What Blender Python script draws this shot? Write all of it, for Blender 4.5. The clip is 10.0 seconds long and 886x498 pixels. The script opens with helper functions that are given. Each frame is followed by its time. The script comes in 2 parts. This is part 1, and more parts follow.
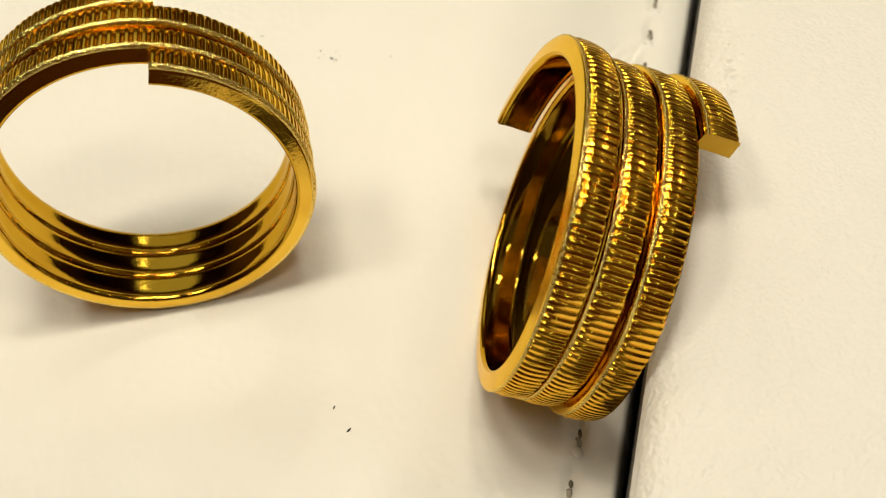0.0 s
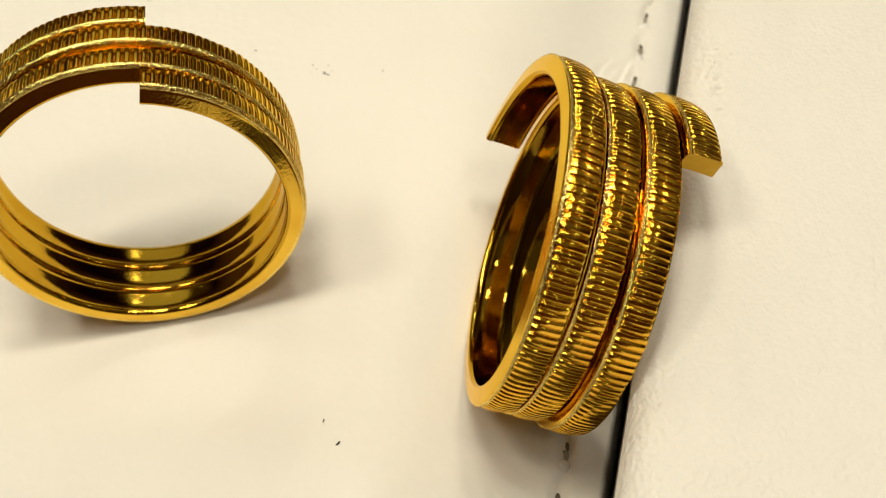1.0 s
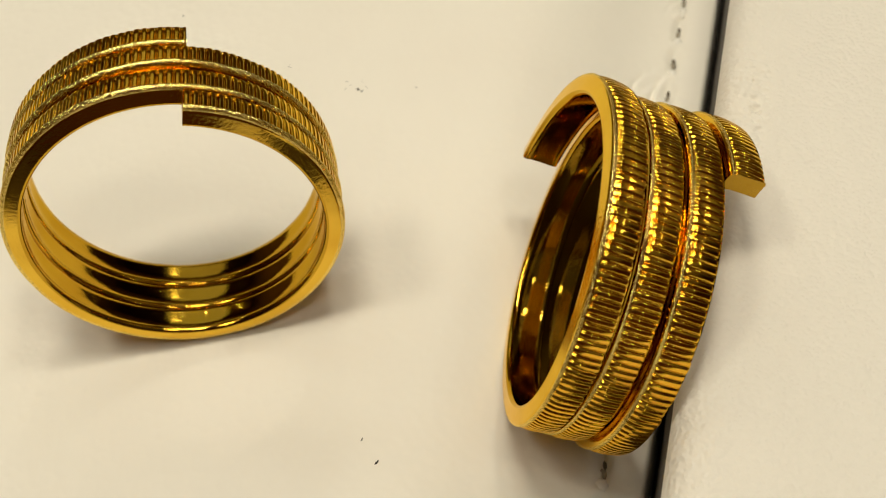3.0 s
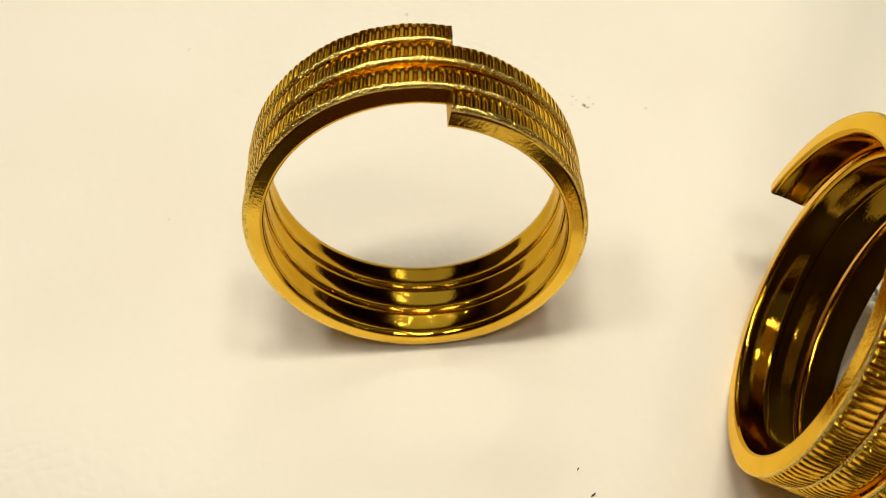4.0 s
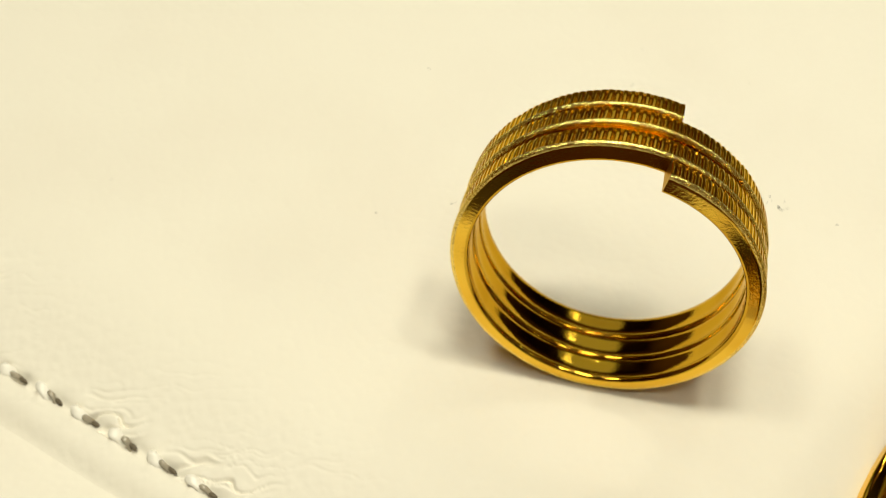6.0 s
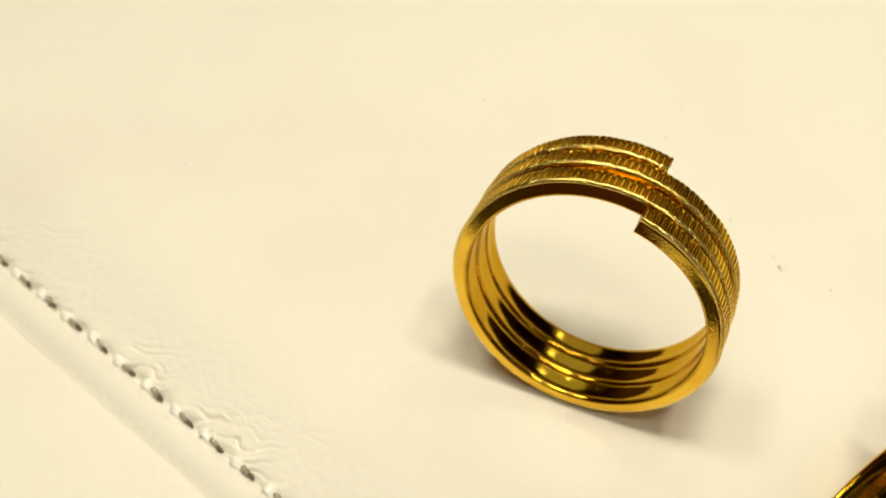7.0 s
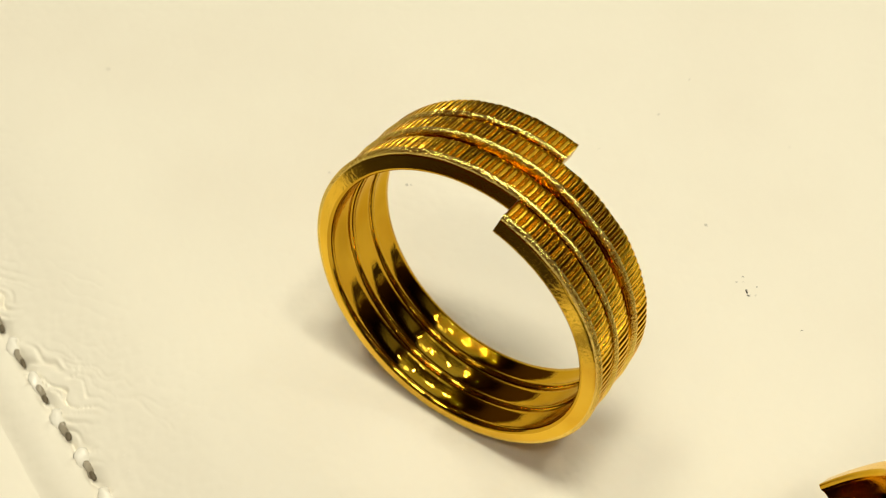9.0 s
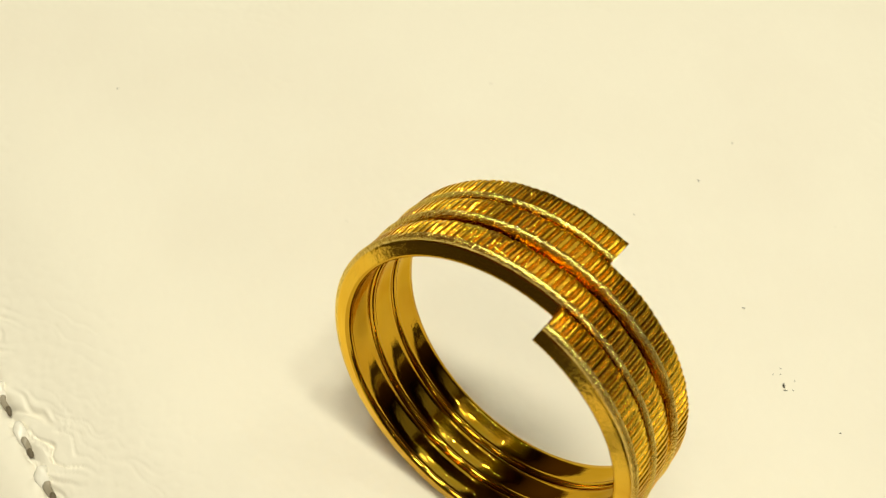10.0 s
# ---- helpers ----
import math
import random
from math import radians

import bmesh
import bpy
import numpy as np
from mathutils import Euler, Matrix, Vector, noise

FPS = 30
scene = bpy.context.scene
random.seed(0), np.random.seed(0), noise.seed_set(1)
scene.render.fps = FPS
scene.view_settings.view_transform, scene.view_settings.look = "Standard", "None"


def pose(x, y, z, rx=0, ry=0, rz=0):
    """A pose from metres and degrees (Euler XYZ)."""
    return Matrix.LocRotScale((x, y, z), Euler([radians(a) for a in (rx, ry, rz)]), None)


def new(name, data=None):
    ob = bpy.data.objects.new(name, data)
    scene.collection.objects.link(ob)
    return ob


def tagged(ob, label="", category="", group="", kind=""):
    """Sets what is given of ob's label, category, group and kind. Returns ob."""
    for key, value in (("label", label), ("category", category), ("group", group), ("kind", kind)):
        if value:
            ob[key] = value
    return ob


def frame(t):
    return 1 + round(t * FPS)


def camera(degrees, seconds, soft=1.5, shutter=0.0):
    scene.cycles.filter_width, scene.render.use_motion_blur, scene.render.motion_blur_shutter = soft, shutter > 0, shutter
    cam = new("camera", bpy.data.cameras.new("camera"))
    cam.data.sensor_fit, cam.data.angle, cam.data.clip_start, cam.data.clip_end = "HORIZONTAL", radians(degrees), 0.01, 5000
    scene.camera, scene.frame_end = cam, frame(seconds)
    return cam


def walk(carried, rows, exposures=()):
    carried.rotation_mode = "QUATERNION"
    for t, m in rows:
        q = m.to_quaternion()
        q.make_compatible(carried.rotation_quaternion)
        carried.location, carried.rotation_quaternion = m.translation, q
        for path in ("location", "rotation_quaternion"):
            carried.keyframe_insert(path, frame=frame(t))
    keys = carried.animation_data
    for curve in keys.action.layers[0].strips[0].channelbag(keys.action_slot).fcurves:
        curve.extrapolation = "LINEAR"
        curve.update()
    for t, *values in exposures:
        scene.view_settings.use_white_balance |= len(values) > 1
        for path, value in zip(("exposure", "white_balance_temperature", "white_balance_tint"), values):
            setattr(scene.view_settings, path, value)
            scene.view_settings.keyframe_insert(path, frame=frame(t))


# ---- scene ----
# Two coiled gold rings on white leather display pads. Millimetre sizes, written in metres.
MM = 0.001
cam = camera(42.8, 10.0, soft=1.1)
cam.data.dof.use_dof, cam.data.dof.focus_distance, cam.data.dof.aperture_fstop = True, 0.065, 75.0
PATH = [
    (0, pose(0.01311, -0.04646, 0.06249, 34.382, 4.188, -11.351)),
    (0.5, pose(0.01367, -0.04591, 0.06329, 34.536, 4.227, -11.296)),
    (1, pose(0.01402, -0.04640, 0.06361, 34.473, 4.189, -11.227)),
    (1.5, pose(0.01620, -0.04629, 0.06294, 34.563, 3.755, -12.038)),
    (2, pose(0.01806, -0.04717, 0.06385, 34.694, 3.730, -12.689)),
    (2.2, pose(0.01829, -0.04723, 0.06458, 34.987, 3.868, -12.820)),
    (3.3, pose(0.00916, -0.04432, 0.06366, 34.686, 5.711, -8.922)),
    (3.5, pose(0.00689, -0.04367, 0.06245, 35.028, 6.274, -7.305)),
    (4, pose(0.00456, -0.04279, 0.06291, 36.256, 5.426, -2.916)),
    (4.5, pose(0.00285, -0.04425, 0.06371, 37.198, 4.916, 0.214)),
    (5, pose(0.00246, -0.04552, 0.06450, 37.876, 4.213, 2.398)),
    (5.5, pose(0.00108, -0.04515, 0.06526, 38.431, 3.339, 7.114)),
    (5.7, pose(0.00095, -0.04586, 0.06628, 38.935, 2.685, 9.472)),
    (6.8, pose(0.00924, -0.05295, 0.07082, 41.873, 0.339, 21.627)),
    (7, pose(0.01119, -0.05217, 0.07300, 41.607, 0.910, 22.742)),
    (7.4, pose(0.01926, -0.05317, 0.07448, 41.832, 0.770, 23.852)),
    (7.5, pose(0.02472, -0.04064, 0.07132, 39.200, 2.113, 32.820)),
    (8, pose(0.02475, -0.03762, 0.07015, 39.734, 1.792, 33.137)),
    (8.5, pose(0.02340, -0.03566, 0.06713, 38.441, 1.699, 33.581)),
    (9, pose(0.02172, -0.03342, 0.06395, 38.146, 1.146, 34.103)),
    (9.5, pose(0.01681, -0.03200, 0.06310, 37.556, -0.081, 36.048)),
    (10, pose(0.01541, -0.02835, 0.06366, 36.992, -1.608, 36.906)),
]
walk(cam, PATH, exposures=[(0.0, 0.01, 6280, 10), (1.0, 0.0, 6280, 10), (1.5, 0.20, 5980, 4), (2.1, 0.25, 6080, 8), (3.4, -0.37, 6450, 10), (4.0, 0.0, 6350, 10), (4.5, 0.06, 6310, 7),
                           (5.0, -0.04, 6420, 9), (5.5, 0.03, 6400, 3), (7.5, 0.05, 6500, 7), (8.5, -0.03, 6500, 9), (9.0, -0.02, 6550, 4), (9.5, -0.15, 6520, 10), (10.0, 0.02, 6530, 2)])

# ---- world and lamps ----
world = bpy.data.worlds.new("world")
scene.world = world
world.use_nodes = True
world.node_tree.nodes["Background"].inputs[0].default_value = (1.0, 0.86, 0.66, 1)
world.node_tree.nodes["Background"].inputs[1].default_value = 0.05

LAMP_Z = 0.364
# the lamps of size 0.022 and 0.02 are added, unseen, for sparkle on the gold
LAMPS = [(-0.126, -0.126, 0.05, 0.05), (0.000, -0.140, 0.12, 0.06), (0.112, -0.112, 0.14, 0.045),
         (-0.126, 0.014, 0.35, 0.08), (0.000, 0.014, 0.40, 0.065), (0.045, 0.050, 0.18, 0.022), (0.112, 0.028, 0.26, 0.045),
         (0.425, 0.020, 0.13, 0.035), (0.300, -0.180, 0.04, 0.02), (0.520, 0.260, 0.04, 0.02),
         # a row of small spots behind the rings
         (0.209, 0.355, 0.055, 0.0080), (0.090, 0.332, 0.155, 0.0095), (-0.032, 0.326, 0.105, 0.0085), (-0.152, 0.338, 0.080, 0.0085), (-0.265, 0.400, 0.055, 0.0085)]


def ceiling_lamp(x, y, watts, size):
    data = bpy.data.lights.new("downlight_lamp", "AREA")
    data.shape, data.size, data.energy, data.color = "DISK", size, watts, (1.0, 0.91, 0.72)
    ob = new("downlight_lamp", data)
    ob.matrix_world = pose(x, y, LAMP_Z)


for lx, ly, watts, size in LAMPS:
    ceiling_lamp(lx, ly, watts, size)

# wide dim panels added, unseen, to brighten the gold's reflections, and one narrow strip
for px, py, wide, deep, watts, tone in ((0.01, 0.53, 0.36, 0.48, 0.245, (0.97, 0.95, 0.76)), (0.16, -0.21, 0.40, 0.40, 0.025, (1.0, 0.92, 0.74)),
                                        (0.51, 0.14, 0.50, 0.50, 0.12, (1.0, 0.92, 0.74)), (0.142, 0.472, 0.024, 0.11, 0.050, (1.0, 0.97, 0.82))):
    panel = bpy.data.lights.new("reflection_panel", "AREA")
    panel.shape, panel.size, panel.size_y, panel.energy, panel.color = "RECTANGLE", wide, deep, watts, tone
    new("reflection_panel", panel).matrix_world = pose(px, py, LAMP_Z + (0.001 if wide < 0.1 else 0.003))


# ---- materials ----
def material(name, colour, rough=0.5, metal=0.0):
    m = bpy.data.materials.new(name)
    m.use_nodes = True
    b = m.node_tree.nodes["Principled BSDF"]
    b.inputs["Base Color"].default_value = (*colour, 1)
    b.inputs["Roughness"].default_value = rough
    b.inputs["Metallic"].default_value = metal
    if metal:
        b.inputs["Specular Tint"].default_value = (1.0, 0.86, 0.50, 1)
    return m


def add(m, kind, **values):
    n = m.node_tree.nodes.new(kind)
    for key, v in values.items():
        n.inputs[key.replace("_", " ")].default_value = v
    return n


def wire(m, a, out, b, inp):
    m.node_tree.links.new(a.outputs[out], b.inputs[inp])


def ramp(m, low, high, a, b):
    n = m.node_tree.nodes.new("ShaderNodeMapRange")
    n.inputs[1].default_value, n.inputs[2].default_value = low, high
    n.inputs[3].default_value, n.inputs[4].default_value = a, b
    return n


def leather(name, colour, stain, grain, depth, crease, wrinkle):
    m = material(name, colour, 0.5)
    bsdf = m.node_tree.nodes["Principled BSDF"]
    bsdf.inputs["Specular IOR Level"].default_value = 0.35
    co = add(m, "ShaderNodeTexCoord")
    blot = add(m, "ShaderNodeTexNoise", Scale=45.0, Detail=4.0)
    fine = add(m, "ShaderNodeTexNoise", Scale=1800.0, Detail=3.0)
    wire(m, co, "Object", blot, "Vector")
    wire(m, co, "Object", fine, "Vector")
    mix = add(m, "ShaderNodeMix")
    mix.data_type = "RGBA"
    mix.inputs[6].default_value = (*colour, 1)
    mix.inputs[7].default_value = (*stain, 1)
    r = ramp(m, 0.45, 0.75, 0.0, 1.0)
    wire(m, blot, 0, r, 0)
    wire(m, r, 0, mix, 0)
    wire(m, mix, 2, bsdf, "Base Color")
    rr = ramp(m, 0.3, 0.7, 0.42, 0.6)
    wire(m, fine, 0, rr, 0)
    wire(m, rr, 0, bsdf, "Roughness")
    cell = add(m, "ShaderNodeTexVoronoi", Scale=grain)
    cell.feature = "SMOOTH_F1"
    warp = add(m, "ShaderNodeTexNoise", Scale=500.0, Detail=3.0)
    wire(m, co, "Object", warp, "Vector")
    shift = add(m, "ShaderNodeVectorMath")
    shift.operation = "MULTIPLY_ADD"
    shift.inputs[1].default_value = (0.0005, 0.0005, 0.0005)
    wire(m, warp, 1, shift, 0)
    wire(m, co, "Object", shift, 2)
    wire(m, shift, 0, cell, "Vector")
    cr = ramp(m, 0.0, 0.9, 1.0, 0.0)
    wire(m, cell, 0, cr, 0)
    wave = add(m, "ShaderNodeTexNoise", Scale=crease, Detail=3.0, Distortion=0.3)
    wire(m, co, "Object", wave, "Vector")
    b1 = add(m, "ShaderNodeBump", Strength=depth, Distance=0.0005)
    b2 = add(m, "ShaderNodeBump", Strength=0.17, Distance=0.0005)
    b3 = add(m, "ShaderNodeBump", Strength=0.15, Distance=0.00005)
    wire(m, cr, 0, b1, "Height")
    wire(m, wave, 0, b2, "Height")
    wire(m, fine, 0, b3, "Height")
    # fine wrinkles drawn out along the seam
    turn = add(m, "ShaderNodeMapping")
    turn.vector_type = "TEXTURE"
    turn.inputs["Rotation"].default_value = (0, 0, math.radians(-24.3))
    turn.inputs["Scale"].default_value = (0.0010, 0.0034, 0.01)
    wire(m, co, "Object", turn, "Vector")
    long = add(m, "ShaderNodeTexNoise", Scale=1.0, Detail=3.0, Distortion=0.8)
    wire(m, turn, 0, long, "Vector")
    b4 = add(m, "ShaderNodeBump", Strength=wrinkle, Distance=0.0002)
    wire(m, long, 0, b4, "Height")
    wire(m, b4, 0, b2, "Normal")
    wire(m, b2, 0, b1, "Normal")
    wire(m, b1, 0, b3, "Normal")
    wire(m, b3, 0, bsdf, "Normal")
    return m


def gold(name, colour, rough, relief, scale, grit=0.00006, wavy=0.2):
    m = material(name, colour, rough, 1.0)
    bsdf = m.node_tree.nodes["Principled BSDF"]
    co = add(m, "ShaderNodeTexCoord")
    n1 = add(m, "ShaderNodeTexNoise", Scale=scale, Detail=4.0, Roughness=0.6)
    n2 = add(m, "ShaderNodeTexNoise", Scale=260.0, Detail=3.0)
    wire(m, co, "Object", n1, "Vector")
    wire(m, co, "Object", n2, "Vector")
    rr = ramp(m, 0.3, 0.7, rough * 0.75, rough * 1.35)
    wire(m, n2, 0, rr, 0)
    wire(m, rr, 0, bsdf, "Roughness")
    mix = add(m, "ShaderNodeMix")
    mix.data_type = "RGBA"
    mix.inputs[6].default_value = (*colour, 1)
    mix.inputs[7].default_value = (colour[0] * 0.86, colour[1] * 0.78, colour[2] * 0.65, 1)
    r = ramp(m, 0.45, 0.75, 0.0, 1.0)
    wire(m, n2, 0, r, 0)
    wire(m, r, 0, mix, 0)
    wire(m, mix, 2, bsdf, "Base Color")
    b = add(m, "ShaderNodeBump", Strength=relief, Distance=grit)
    wire(m, n1, 0, b, "Height")
    n3 = add(m, "ShaderNodeTexNoise", Scale=1300.0, Detail=2.0)
    wire(m, co, "Object", n3, "Vector")
    b2 = add(m, "ShaderNodeBump", Strength=wavy, Distance=0.0001)
    wire(m, n3, 0, b2, "Height")
    wire(m, b2, 0, b, "Normal")
    wire(m, b, 0, bsdf, "Normal")
    return m


CREAM = leather("cream_leather", (0.83, 0.79, 0.70), (0.80, 0.75, 0.66), 1500.0, 0.10, 90.0, 0.0)
PEBBLE = leather("pebbled_leather", (0.79, 0.75, 0.67), (0.76, 0.72, 0.64), 3500.0, 0.27, 330.0, 0.60)
GOLD_RIB = gold("ribbed_gold", (0.98, 0.56, 0.045), 0.11, 0.10, 6000.0, 0.00006, 0.05)
# darker than the side gold: shade inside the coil put into the colour
GOLD_SMOOTH_SHADED = gold("polished_shaded_gold", (0.61, 0.36, 0.030), 0.05, 0.11, 4800.0, 0.00006, 0.06)
GOLD_FACE = gold("grained_side_gold", (0.88, 0.56, 0.065), 0.055, 0.20, 5200.0, 0.00006, 0.10)
# paler than the other golds: the rim's whitish highlight is put into the colour
GOLD_RIM = gold("grained_lit_rim_gold", (1.0, 0.75, 0.21), 0.12, 1.0, 5000.0, 0.00010, 0.5)
GOLD_CUT = gold("cut_gold", (0.50, 0.30, 0.035), 0.28, 0.3, 6000.0)
# the shaded end of the pale thread, its shade put into a grey colour
THREAD_SHADED = material("shaded_thread", (0.36, 0.32, 0.25), 0.22)
PALE = material("pale_thread", (0.88, 0.85, 0.78), 0.25)
# dark brown for the shade where a stitch dives into the leather
STITCH_SHADE = material("stitch_shade_brown", (0.12, 0.095, 0.06), 0.6)
DARK = material("dark_brown_lining", (0.035, 0.024, 0.014), 0.7)
DUST = material("dark_dust", (0.05, 0.045, 0.035), 0.9)
WALL = material("wall_paint", (0.26, 0.14, 0.055), 0.8)
# kept dark so that gold facing the front reflects little light
WALL_DARK_REFLECTED = material("dark_reflected_wall", (0.13, 0.040, 0.012), 0.8)
CEIL = material("ceiling_paint", (0.13, 0.07, 0.035), 0.9)
WOOD = material("counter_wood", (0.045, 0.028, 0.016), 0.5)
METAL = material("lamp_trim_metal", (0.6, 0.58, 0.55), 0.3, 1.0)


# ---- helpers of this scene ----
def mesh_object(name, verts, faces, mat, parent=None, label="", smooth=True):
    me = bpy.data.meshes.new(name)
    me.from_pydata([tuple(v) for v in verts], [], faces)
    me.materials.append(mat)
    if smooth:
        me.polygons.foreach_set("use_smooth", [True] * len(me.polygons))
    me.update()
    ob = new(name, me)
    ob.parent = parent
    return tagged(ob, label)


def part(name, bm, mat, parent, label=""):
    me = bpy.data.meshes.new(name)
    bm.to_mesh(me)
    bm.free()
    me.materials.append(mat)
    ob = new(name, me)
    ob.parent = parent
    return tagged(ob, label)


def sheet(points):
    """Faces of a grid of rows of points."""
    rows, cols = points.shape[:2]
    a = np.arange(rows * cols).reshape(rows, cols)
    quads = np.stack([a[:-1, :-1], a[:-1, 1:], a[1:, 1:], a[1:, :-1]], -1).reshape(-1, 4)
    return points.reshape(-1, 3), quads.tolist()


def box_bm(x0, x1, y0, y1, z0, z1, bevel=0.0, seg=3):
    bm = bmesh.new()
    bmesh.ops.create_cube(bm, size=1.0)
    for v in bm.verts:
        v.co = Vector(((x0 + x1) / 2 + v.co.x * (x1 - x0), (y0 + y1) / 2 + v.co.y * (y1 - y0), (z0 + z1) / 2 + v.co.z * (z1 - z0)))
    if bevel:
        bmesh.ops.bevel(bm, geom=bm.edges[:], offset=bevel, segments=seg, affect="EDGES", profile=0.5)
    return bm


def smoothstep(a, b, d):
    t = np.clip((d - a) / (b - a), 0, 1)
    return t * t * (3 - 2 * t)


# ---- unseen case, added to close the place and for the gold to reflect ----
ROOM = (-0.44, 0.80, -0.44, 0.80, -0.030, 0.369)
x0, x1, y0, y1, z0, z1 = ROOM
for nm, b in (("wall_north", (x0, x1, y1, y1 + 0.01, z0, z1)), ("wall_south", (x0, x1, y0 - 0.01, y0, z0, z1)),
              ("wall_east", (x1, x1 + 0.01, y0 - 0.01, y1 + 0.01, z0, z1)), ("wall_west", (x0 - 0.01, x0, y0 - 0.01, y1 + 0.01, z0, z1))):
    # the added front wall is darker than the others, only for the reflections
    dark = nm == "wall_south"
    tagged(part(nm, box_bm(*b), WALL_DARK_REFLECTED if dark else WALL, None), "unseen dark front wall, added to darken reflections in the gold" if dark else "unseen brown side wall, added for the gold to reflect", "wall", kind="structure")
tagged(part("floor", box_bm(x0, x1, y0, y1, z0 - 0.01, z0), WOOD, None), "unseen dark wooden base, added to darken reflections in the gold", "floor", kind="structure")
tagged(part("ceiling", box_bm(x0 - 0.01, x1 + 0.01, y0 - 0.01, y1 + 0.01, z1, z1 + 0.01), CEIL, None), "unseen dark brown top, added to close the place", "ceiling", kind="structure")

# ---- leather pads ----
# right seam: direction U, front seam: direction V, meeting at CORNER
U = np.array((0.4115, 0.9114))
V = np.array((-0.946, 0.324))
CORNER = np.array((16.78, -30.6))
PITCH_R, PITCH_F = 3.63, 3.586
FIRST_R, FIRST_F = 2.695, 4.737


def spaced(*runs):
    out = [runs[0][0]]
    for a, b, step in runs:
        n = max(1, round((b - a) / step))
        out += [a + (b - a) * k / n for k in range(1, n + 1)]
    return np.array(out)


def fbm(p, scale, octaves=3, seed=0.0):
    flat = p.reshape(-1, 2)
    vals = [noise.fractal(Vector((a * scale, b * scale, seed)), 1.0, 2.0, octaves) for a, b in flat]
    return np.array(vals).reshape(p.shape[:-1])


def puckers(along, d, reach, pitch, seed):
    """Small creases that run from the stitches into the pad."""
    out = np.zeros_like(d)
    where = (d > -0.3) & (d < reach * 4)
    vals = []
    for a, e in zip(along[where], d[where]):
        a, e = a + 0.9 * noise.noise(Vector((a * 0.35, e * 0.5, seed + 20))), e + 0.7 * noise.noise(Vector((a * 0.6, e * 0.6, seed + 30)))
        n1 = noise.noise(Vector((a * 0.30 + e * 0.55, e * 0.14, seed)))
        n2 = noise.noise(Vector((a * 0.75 + e * 1.2, e * 0.40, seed + 5)))
        clump = max(0.0, 0.25 + 1.6 * noise.noise(Vector((a * 0.16, e * 0.22, seed + 40))))
        vals.append(-(1.5 * max(0.0, 1.0 - abs(n1) * 12.0) + 0.7 * max(0.0, 1.0 - abs(n2) * 9.0)) * min(1.2, clump))
    out[where] = np.array(vals) * np.exp(-np.maximum(d[where], 0) / reach)
    pinch = np.exp(-((np.mod(along / pitch, 1.0) - 0.5) / 0.2) ** 2) * np.exp(-(d / 0.9) ** 2)
    knob = np.exp(-((np.mod(along / pitch, 1.0) - 0.95) / 0.13) ** 2) * np.exp(-(d / 0.55) ** 2)
    return out - 0.18 * pinch + 0.42 * knob


def pad_base(i, j):
    """The pad's height: it sinks towards both seams and swells a little behind the front one."""
    return -4.3 * (1 - smoothstep(0.0, 13.0, j)) - 1.45 * (1 - smoothstep(-2.0, 7.5, i)) + 0.45 * np.exp(-((i - 10.0) / 4.0) ** 2)


I = spaced((-3.4, 7, 0.10), (7, 8, 0.16), (8, 60, 0.3), (60, 110, 1.2))
J = spaced((-3.25, 8, 0.2), (8, 28, 0.5), (28, 76, 0.15), (76, 130, 1.5))
ii, jj = np.meshgrid(I, J, indexing="ij")
px = CORNER[0] + ii * U[0] + jj * V[0]
py = CORNER[1] + ii * U[1] + jj * V[1]
zz = pad_base(ii, jj)
zz -= 0.30 * np.exp(-(jj / 0.45) ** 2) + 0.30 * np.exp(-(ii / 0.45) ** 2)
zz += puckers(ii - FIRST_R, jj, 1.8, PITCH_R, 0.3) + 0.75 * puckers(jj - FIRST_F, ii, 2.3, PITCH_F, 1.9)
flat = np.stack([px, py], -1)
zz += 0.10 * fbm(flat, 0.05, 2, 3.0) + 0.025 * fbm(flat, 0.35, 3, 8.0)
zz -= 5.5 * smoothstep(2.6, 3.25, -jj) ** 2 + 0.78 * smoothstep(0.8, 3.6, -ii) ** 2
pad = tagged(new("display_pad"), "cream leather display pad with stitched edges under both rings", "display pad")
v, f = sheet(np.stack([px, py, zz], -1) * MM)
mesh_object("cover", v, f, CREAM, pad)


def pad_z(i, j):
    return float(pad_base(np.array(i), np.array(j)))


def thread_mesh(length, rad, name, mat):
    """A stitch: it leaves the leather at one end, arches and dives into its hole at the other."""
    n, k = 15, 12
    pts = []
    for a in range(n):
        t = a / (n - 1)
        r = rad * max(0.15, 1 - (2 * t - 1) ** 4) ** 0.5
        rise = 0.30 * math.sin(math.pi * t ** 0.7) - 0.55 * t ** 3
        for b in range(k):
            w = 2 * math.pi * b / k
            twist = 0.20 * r * math.cos(3 * w + 9 * t)
            pts.append(((t - 0.5) * length, (r + twist) * math.cos(w) * 1.1, (r + twist) * math.sin(w) + rise))
    faces = [(a * k + b, a * k + (b + 1) % k, (a + 1) * k + (b + 1) % k, (a + 1) * k + b) for a in range(n - 1) for b in range(k)]
    faces += [tuple(range(k)), tuple(range((n - 1) * k, n * k))]
    me = bpy.data.meshes.new(name)
    me.from_pydata([tuple(c * MM for c in p) for p in pts], [], faces)
    me.materials.append(mat)
    me.polygons.foreach_set("use_smooth", [True] * len(me.polygons))
    return me


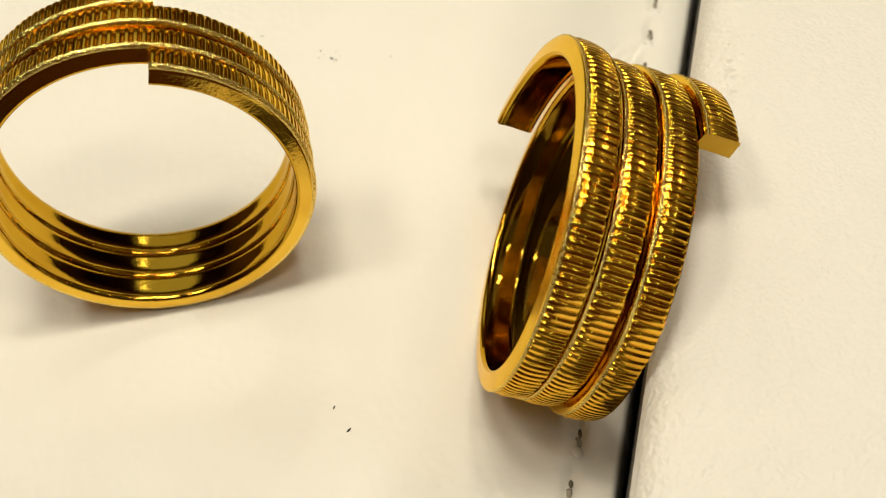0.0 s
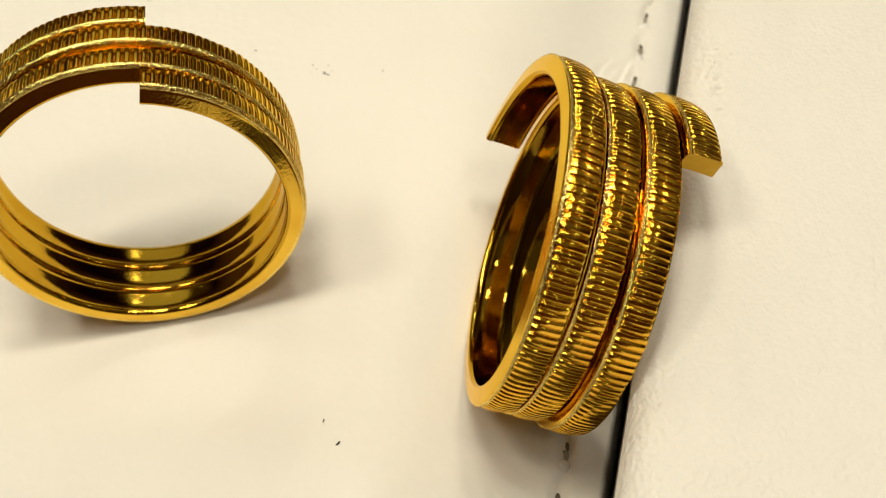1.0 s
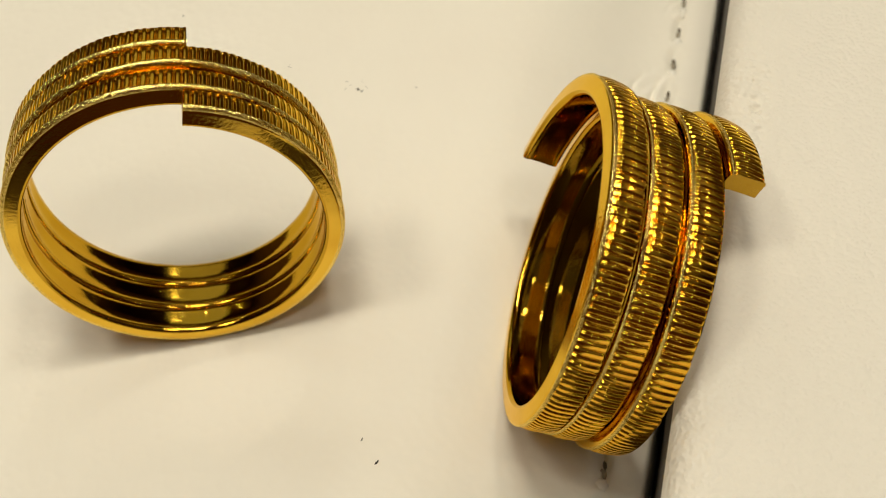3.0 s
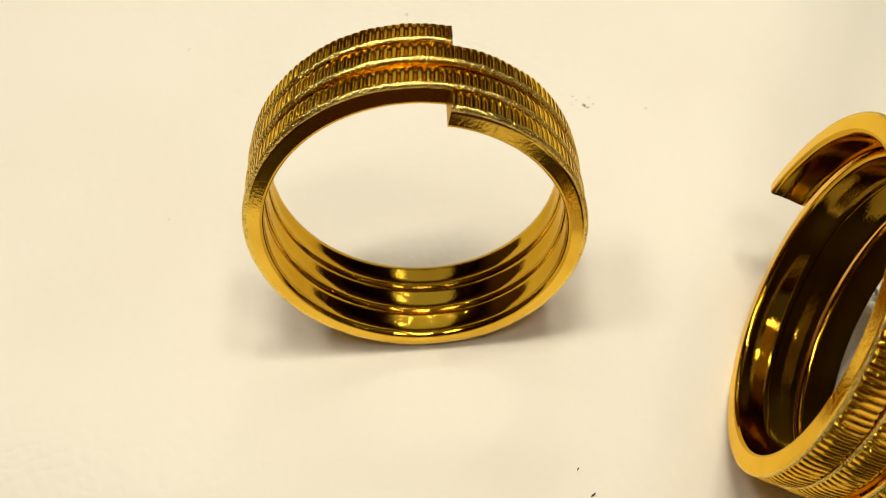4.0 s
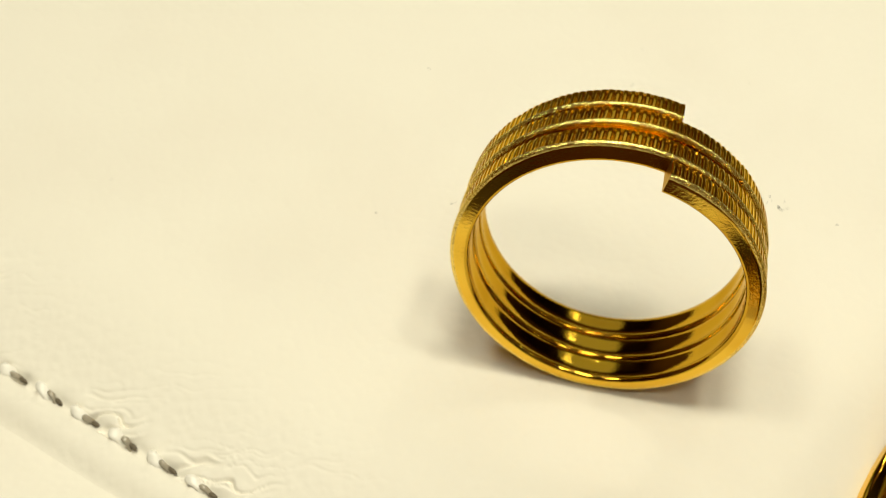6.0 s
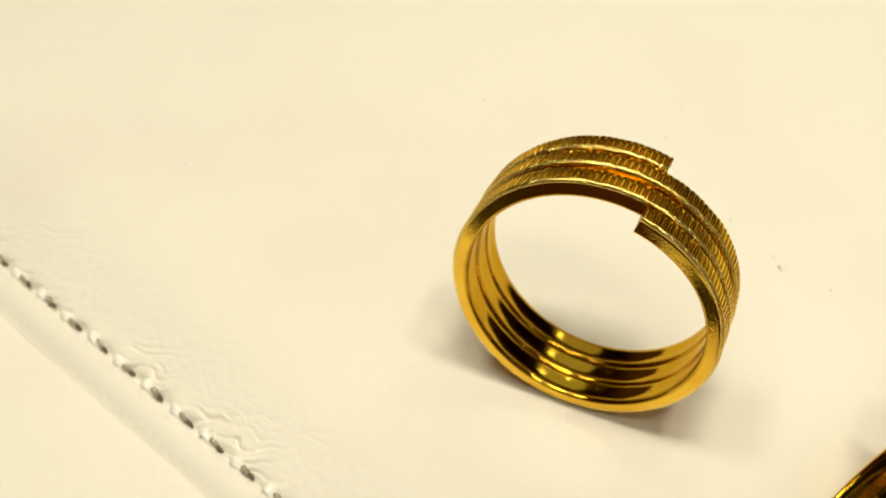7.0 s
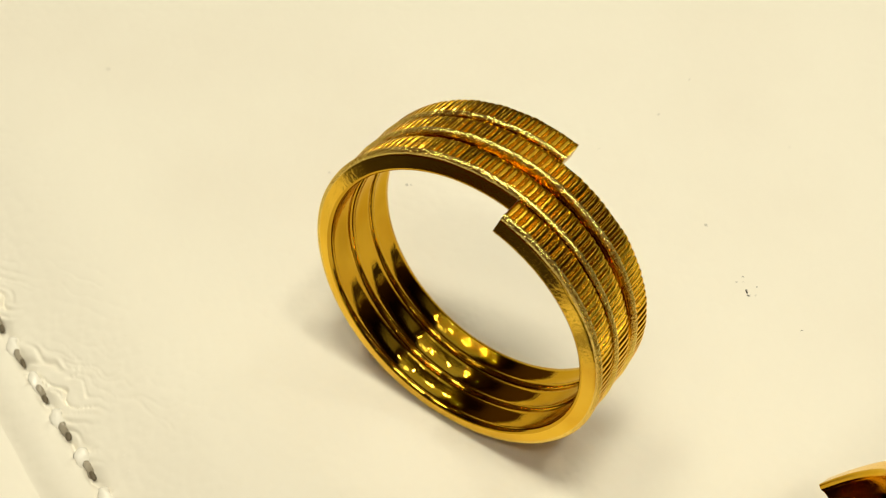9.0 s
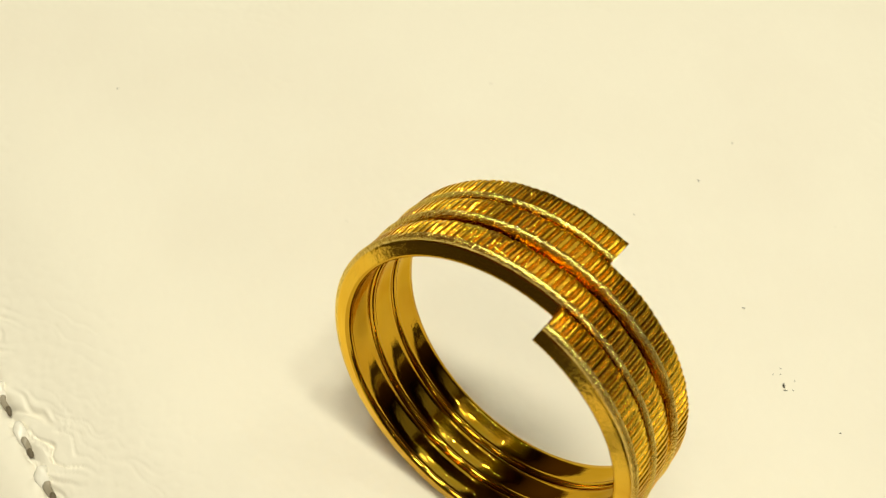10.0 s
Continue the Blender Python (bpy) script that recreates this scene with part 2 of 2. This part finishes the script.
def shade_bead_mesh():
    # a small sunken dark bead stands in for the shade at a stitch's end
    bm = bmesh.new()
    bmesh.ops.create_icosphere(bm, subdivisions=2, radius=1.0)
    for w in bm.verts:
        w.co = Vector((w.co.x * 0.42, w.co.y * 0.17, w.co.z * 0.20)) * MM
    me = bpy.data.meshes.new("stitch_shade_bead")
    bm.to_mesh(me)
    bm.free()
    me.materials.append(STITCH_SHADE)
    return me


LOOP = thread_mesh(1.9, 0.34, "thread_loop", PALE)
STITCH, SHADE_BEAD = thread_mesh(1.25, 0.17, "stitch", THREAD_SHADED), shade_bead_mesh()


def seam(parent, direction, pitch, first, count, side, z_of, bold):
    yaw = math.degrees(math.atan2(direction[1], direction[0])) + (180 if side < 0 else 0)
    for k in range(count):
        a = first + k * pitch
        for me, off, up, tilt in ((LOOP, pitch / 2 - side * 1.55, -0.02, side * 14), (STITCH, pitch / 2 - side * 0.70, 0.03, side * 8), (SHADE_BEAD, pitch / 2 - side * 0.1, 0.0 if bold > 0.9 else -0.06, side * 8)):
            q = CORNER + direction * (a + off)
            ob = new(me.name, me)
            ob.parent = parent
            swell = 1 + 0.12 * math.sin(k * 1.7 + off)
            ob.matrix_basis = pose(q[0] * MM, q[1] * MM, (z_of(a + off) + up - 0.25) * MM, 25 * math.sin(k * 3.1), 0, yaw + tilt + 9 * math.sin(k * 2.4 + off)) @ Matrix.Diagonal((swell * bold, 1.1 / swell * bold, bold, 1))


seam(pad, U, PITCH_R, FIRST_R, 24, 1, lambda a: pad_z(a, 0.0), 0.75)
seam(pad, V, PITCH_F, FIRST_F, 24, -1, lambda a: pad_z(0.0, a), 1.0)

# raised pad beyond the right seam
N = np.array((0.9114, -0.4115))
EDGE, TOP = 3.45, 9.3
S = spaced((-30, 25, 0.45), (25, 48, 0.15), (48, 90, 0.6))
prof = [(0.0, -12.0), (0.0, 3.0), (0.02, 6.0), (0.10, 7.4), (0.36, 8.2), (0.80, 8.8), (1.40, 9.12), (2.0, 9.25)]
K = spaced((2.2, 6, 0.2), (6, 16, 0.5), (16, 90, 1.3))
dn = np.array([p[0] for p in prof] + list(K))
dz = np.array([p[1] for p in prof] + [TOP] * len(K))
ss, kk = np.meshgrid(S, dn, indexing="ij")
rz = np.tile(dz, (len(S), 1))
rx = CORNER[0] + ss * U[0] + (kk + EDGE) * N[0]
ry = CORNER[1] + ss * U[1] + (kk + EDGE) * N[1]
flat = np.stack([rx, ry], -1)
top = smoothstep(0.3, 2.5, kk)
rz = rz + top * (0.10 * fbm(flat, 0.06, 2, 5.0) + 0.03 * fbm(flat, 0.5, 3, 1.0))
# a patch of small creases near the edge of the raised pad
crease = np.zeros_like(kk)
spot = (kk > 0.4) & (kk < 7)
crease[spot] = [max(0.0, 0.5 - abs(noise.noise(Vector((c * 1.1 + 0.4 * e, e * 0.3, 4.0)))) * 3.5) + 0.5 * max(0.0, 0.5 - abs(noise.noise(Vector((c * 2.3 - 0.6 * e, e * 0.6, 9.0)))) * 3.0)
                for c, e in zip(ss[spot], kk[spot])]
where = np.exp(-((kk - 2.4) / 0.9) ** 2) * (0.04 + np.exp(-((ss - 36.0) / 4.0) ** 2))
rz -= 0.95 * crease * where
rpad = tagged(new("display_pad"), "raised white pebbled leather pad beyond the dark gap", "display pad")
v, f = sheet(np.stack([rx, ry, rz], -1)[:, 3:] * MM)
mesh_object("cover", v, f, PEBBLE, rpad)
v, f = sheet(np.stack([rx, ry, rz], -1)[:, :4] * MM)
mesh_object("side_lining", v, f, DARK, rpad, "dark brown side of the pad")

# lower panel beyond the front seam
I2 = spaced((-19, -6, 0.8), (-6, -2.6, 0.2))
J2 = spaced((-20, 130, 1.0))
ii, jj = np.meshgrid(I2, J2, indexing="ij")
fx = CORNER[0] + ii * U[0] + jj * V[0]
fy = CORNER[1] + ii * U[1] + jj * V[1]
fz = -2.30 + 1.7 * smoothstep(2.4, 9, -ii) - 4.0 * smoothstep(15, 19, -ii) ** 2 + 0.1 * fbm(np.stack([fx, fy], -1), 0.06, 2, 7.0)
fpad = tagged(new("leather_panel"), "plain cream leather panel beyond the front seam", "leather panel")
v, f = sheet(np.stack([fx, fy, fz], -1) * MM)
mesh_object("cover", v, f, CREAM, fpad)

# dark tray board under the pads
tray = part("display_tray", box_bm(-0.17, 0.17, -0.20, 0.15, -0.030, -0.0115, 0.002), DARK, None)
tagged(tray, "dark brown board carrying the leather pads", "tray")


# ---- rings ----
def glide(t, knots, values):
    """A smooth curve through the values at the knots."""
    k, v = np.array(knots, float), np.array(values, float)
    m = np.gradient(v, k)
    i = np.clip(np.searchsorted(k, t, side="right") - 1, 0, len(k) - 2)
    h = k[i + 1] - k[i]
    u = (t - k[i]) / h
    return (2 * u ** 3 - 3 * u ** 2 + 1) * v[i] + (u ** 3 - 2 * u ** 2 + u) * h * m[i] + (3 * u ** 2 - 2 * u ** 3) * v[i + 1] + (u ** 3 - u ** 2) * h * m[i + 1]


def coil_ring(label, outer, thick, pitch, channel, start, turns, ribs, seed, drop, face, rim_width, rib_depth, groove, dome, crown, lip, knots, drift, swell):
    """A band wound in a helix: a front face, a grained rim bead, cross-cut ribs and a smooth channel behind them."""
    rng = np.random.RandomState(seed)
    per = 18
    steps = int(turns * ribs * per)
    turn = np.linspace(0, turns, steps + 1)
    th = start + 2 * np.pi * turn
    # the windings lie unevenly close to each other
    slip, flare = glide(turn, knots, drift), glide(turn, knots, swell)
    y = pitch * (turn - 1.5) - 0.80 + slip
    phase = turn * ribs
    count = int(turns * ribs) + 3
    jitter = np.interp(phase, np.arange(count), rng.normal(0, 0.035, count))
    depth = np.interp(phase, np.arange(count), rng.uniform(0.8, 1.15, count))
    ragged = np.interp(phase, np.arange(count), rng.normal(0, 0.03, count))
    wobble = np.interp(phase, np.arange(0, count, 5), rng.normal(0, 0.012, len(range(0, count, 5))))
    inner, width = outer - thick, pitch - channel
    a, b = rim_width, width - 0.03
    low = outer - 0.50
    # a low smooth ledge fills the gap to the next winding; the last winding has none behind it
    ledge = 1 - smoothstep(turns - 1.06, turns - 0.96, turn)
    body = [(face + 0.06, outer - drop), (face + 0.02, outer - drop - 0.07), (face, outer - drop - 0.15), (0.0, inner + 0.30), (-0.03, inner + 0.20), (-0.015, inner + 0.11), (0.05, inner + 0.035), (0.13, inner - 0.01),
            (0.22, inner - 0.03), (0.31, inner - 0.02), (0.40, inner + 0.02), (0.48, inner + 0.05), (width * 0.55, inner + 0.06), (width - 0.30, inner + 0.03), (width - 0.02, inner + 0.02), (pitch - 0.01, inner + 0.10),
            (pitch, low - 0.05), (pitch - 0.02, low), (width + channel * 0.4, low), (width + 0.02, low + 0.03), (width, low + 0.1), (width, outer - 0.17)]
    m = (face + 0.07 + a) / 2
    rim = [(face + 0.06, outer - drop), (face + 0.065, outer - drop * 0.55), (face + 0.10, outer - drop * 0.18), (m - 0.06, outer + lip - 0.015), (m, outer + lip), (m + 0.06, outer + lip - 0.01), (a - 0.09, outer + lip - 0.045), (a - 0.04, outer - 0.06), (a - 0.02, outer - 0.16)]
    strip = [(a - 0.05, outer - 0.01)] + [(a + (b - a) * t, outer - 0.005) for t in (0.03, 0.07, 0.13, 0.25, 0.4, 0.55, 0.7, 0.84, 0.93, 0.98)] + [(b + 0.015, outer - 0.05), (width, outer - 0.17)]

    def swept(profile, ribbed):
        p = np.array(profile)
        yy = y[:, None] + np.minimum(p[None, :, 0], width) + np.maximum(p[None, :, 0] - width, 0) * ledge[:, None]
        rr = np.repeat(p[None, :, 1], len(turn), 0)
        top = smoothstep(inner + 0.3, outer - 0.2, p[:, 1])
        if ribbed:
            u = (p[:, 0] - a) / (b - a)
            mask = np.clip((1.06 - u) / 0.16, 0, 1)
            lean = 0.07 * np.sin(u * 2.4 + seed)[None, :]
            w = phase[:, None] + jitter[:, None] + lean
            side = np.abs(2 * np.mod(w, 1.0) - 1)
            cut = dome * side ** 2 + (1 - dome) * smoothstep(groove, 0.94, side)
            fall = crown[0] * np.clip((u - crown[1]) / (1 - crown[1]), 0, 1) ** 2 + crown[2] * np.clip((0.32 - u) / 0.32, 0, 1.1) ** 2
            rr = rr - rib_depth * (cut * depth[:, None] * mask[None, :] + fall[None, :])
            yy = yy + ragged[:, None] * np.clip((u - 0.85) / 0.15, 0, 1)[None, :]
        rr = rr + top[None, :] * wobble[:, None] + flare[:, None]
        pts = np.stack([rr * np.sin(th)[:, None], yy, rr * np.cos(th)[:, None]], -1)
        return pts * MM

    ring = tagged(new("coil_ring"), label, "ring", group="gold coil rings")
    v, f = sheet(swept(body[:5], False))
    mesh_object("side_face", v, f, GOLD_FACE, ring, "finely grained gold side of the band")
    # inner face, with its shade in the base colour
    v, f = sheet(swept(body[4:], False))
    mesh_object("band", v, f, GOLD_SMOOTH_SHADED, ring, "polished gold inner face of the band, shade put into its colour")
    v, f = sheet(swept(strip, True))
    mesh_object("ribbed_face", v, f, GOLD_RIB, ring, "outer face with fine cross-cut ribs")
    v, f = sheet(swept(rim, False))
    mesh_object("rim", v, f, GOLD_RIM, ring, "grained rim along the ribs, whitish highlight put into its colour")
    loop = body + strip[::-1][1:-1] + rim[::-1][1:-1]
    for k in (0, -1):
        pts = [(((r + flare[k]) * math.sin(th[k])) * MM, (y[k] + (w if k == 0 else min(w, width))) * MM, ((r + flare[k]) * math.cos(th[k])) * MM) for w, r in loop]
        mesh_object("cut_end", pts, [tuple(range(len(pts)))], GOLD_CUT, ring, "flat cut end of the band", smooth=False)
    return ring


ring_a = coil_ring("gold coil ring with ribbed band standing upright on the leather pad", 10.2, 1.20, 1.977, 0.07, 0.307, 3.005, 136, 3, 0.24, 0.13, 0.58, 0.16, 0.42, 0.20, (0.45, 0.6, 0.0), 0.05,
                   (0, 1, 2, 3.1), (0.09, -0.06, 0.19, 0.04), (0, 0, 0, 0))
ring_a.matrix_basis = pose(0, 0, (10.2 - 0.148) * MM, math.degrees(-0.1377), 0, 0) @ Matrix.Diagonal((0.986, 1, 1, 1))
ring_b = coil_ring("gold coil ring with ribbed band leaning on the raised pad edge", 10.585, 1.31, 2.35, 0.24, -1.8951, 3.2888, 142, 8, 0.14, 0.07, 0.40, 0.115, 0.44, 0.09, (1.2, 0.30, 0.95), -0.08,
                   (0, 0.35, 0.7, 1.05, 1.5, 1.9, 2.3, 2.8, 3.3), (-0.146, -0.005, 0.387, -0.04, 0.009, -0.122, -0.138, 0.207, -0.151), (0.195, 0.268, -0.222, -0.187, -0.218, 0.007, -0.085, 0.161, 0.074))
ring_b.matrix_basis = Matrix.Translation((24.126 * MM, -9.079 * MM, 7.283 * MM)) @ pose(0, 0, 0, 0, 0, math.degrees(-1.905)) @ pose(0, 0, 0, math.degrees(-0.3777), 0, 0)


# ---- ceiling lamp trims ----
def lamp_trim(x, y, rad):
    bm = bmesh.new()
    n = 32
    rings = []
    for r, z in ((rad + 0.001, LAMP_Z + 0.003), (rad + 0.001, LAMP_Z - 0.001), (rad + 0.003, LAMP_Z - 0.0016), (rad + 0.005, LAMP_Z), (rad + 0.005, z1)):
        rings.append([bm.verts.new((x + r * math.cos(2 * math.pi * k / n), y + r * math.sin(2 * math.pi * k / n), z)) for k in range(n)])
    for p, q in zip(rings, rings[1:]):
        for k in range(n):
            bm.faces.new((p[k], p[(k + 1) % n], q[(k + 1) % n], q[k]))
    tagged(part("downlight", bm, METAL, None), "small round spotlight with metal trim in the case top", "downlight", group="spotlights of the case")


for lx, ly, watts, size in LAMPS:
    lamp_trim(lx, ly, size / 2)


# ---- dust on the leather ----
def speck(x, y, z, size, turn, label):
    bm = bmesh.new()
    bmesh.ops.create_icosphere(bm, subdivisions=2, radius=1.0)
    for w in bm.verts:
        w.co = Vector((w.co.x * size, w.co.y * size * 0.35, w.co.z * size * 0.3)) * MM * (1 + 0.5 * noise.noise(w.co * 2.3 + Vector((x, y, 0))))
    ob = part("dust_speck", bm, DUST, None)
    ob.matrix_basis = pose(x * MM, y * MM, z * MM, 0, 0, turn)
    tagged(ob, label, "dust speck", group="dust specks on the pad")


def pad_height(x, y):
    i, j = np.linalg.solve(np.stack([U, V], 1), np.array((x, y)) - CORNER)
    return pad_z(i, j)


for x, y, size, turn in ((8.2, -13.63, 0.10, 60), (8.89, -15.42, 0.15, 40), (12.25, 15.85, 0.16, 130), (12.5, 15.6, 0.10, 30), (11.5, 16.9, 0.07, 20), (11.7, 16.5, 0.05, 70),
                         (12.68, 16.6, 0.06, 100), (12.9, 15.9, 0.05, 10), (11.3, 16.2, 0.05, 50), (7.28, 19.71, 0.08, 10), (-13.2, 11.0, 0.08, 50), (-12.9, 11.2, 0.04, 0), (-0.8, 27.9, 0.08, 0),
                         (-18.85, 8.8, 0.06, 120), (-18.8, 26.5, 0.06, 0), (-2.9, 22.1, 0.04, 0), (16.7, 14.9, 0.07, 30), (-0.6, 32.8, 0.06, 0), (9.2, 30.2, 0.05, 0), (-41.3, 7.9, 0.07, 40)):
    speck(x, y, pad_height(x, y) + 0.06, size * 1.2, turn, "tiny dark speck of dust on cream leather")
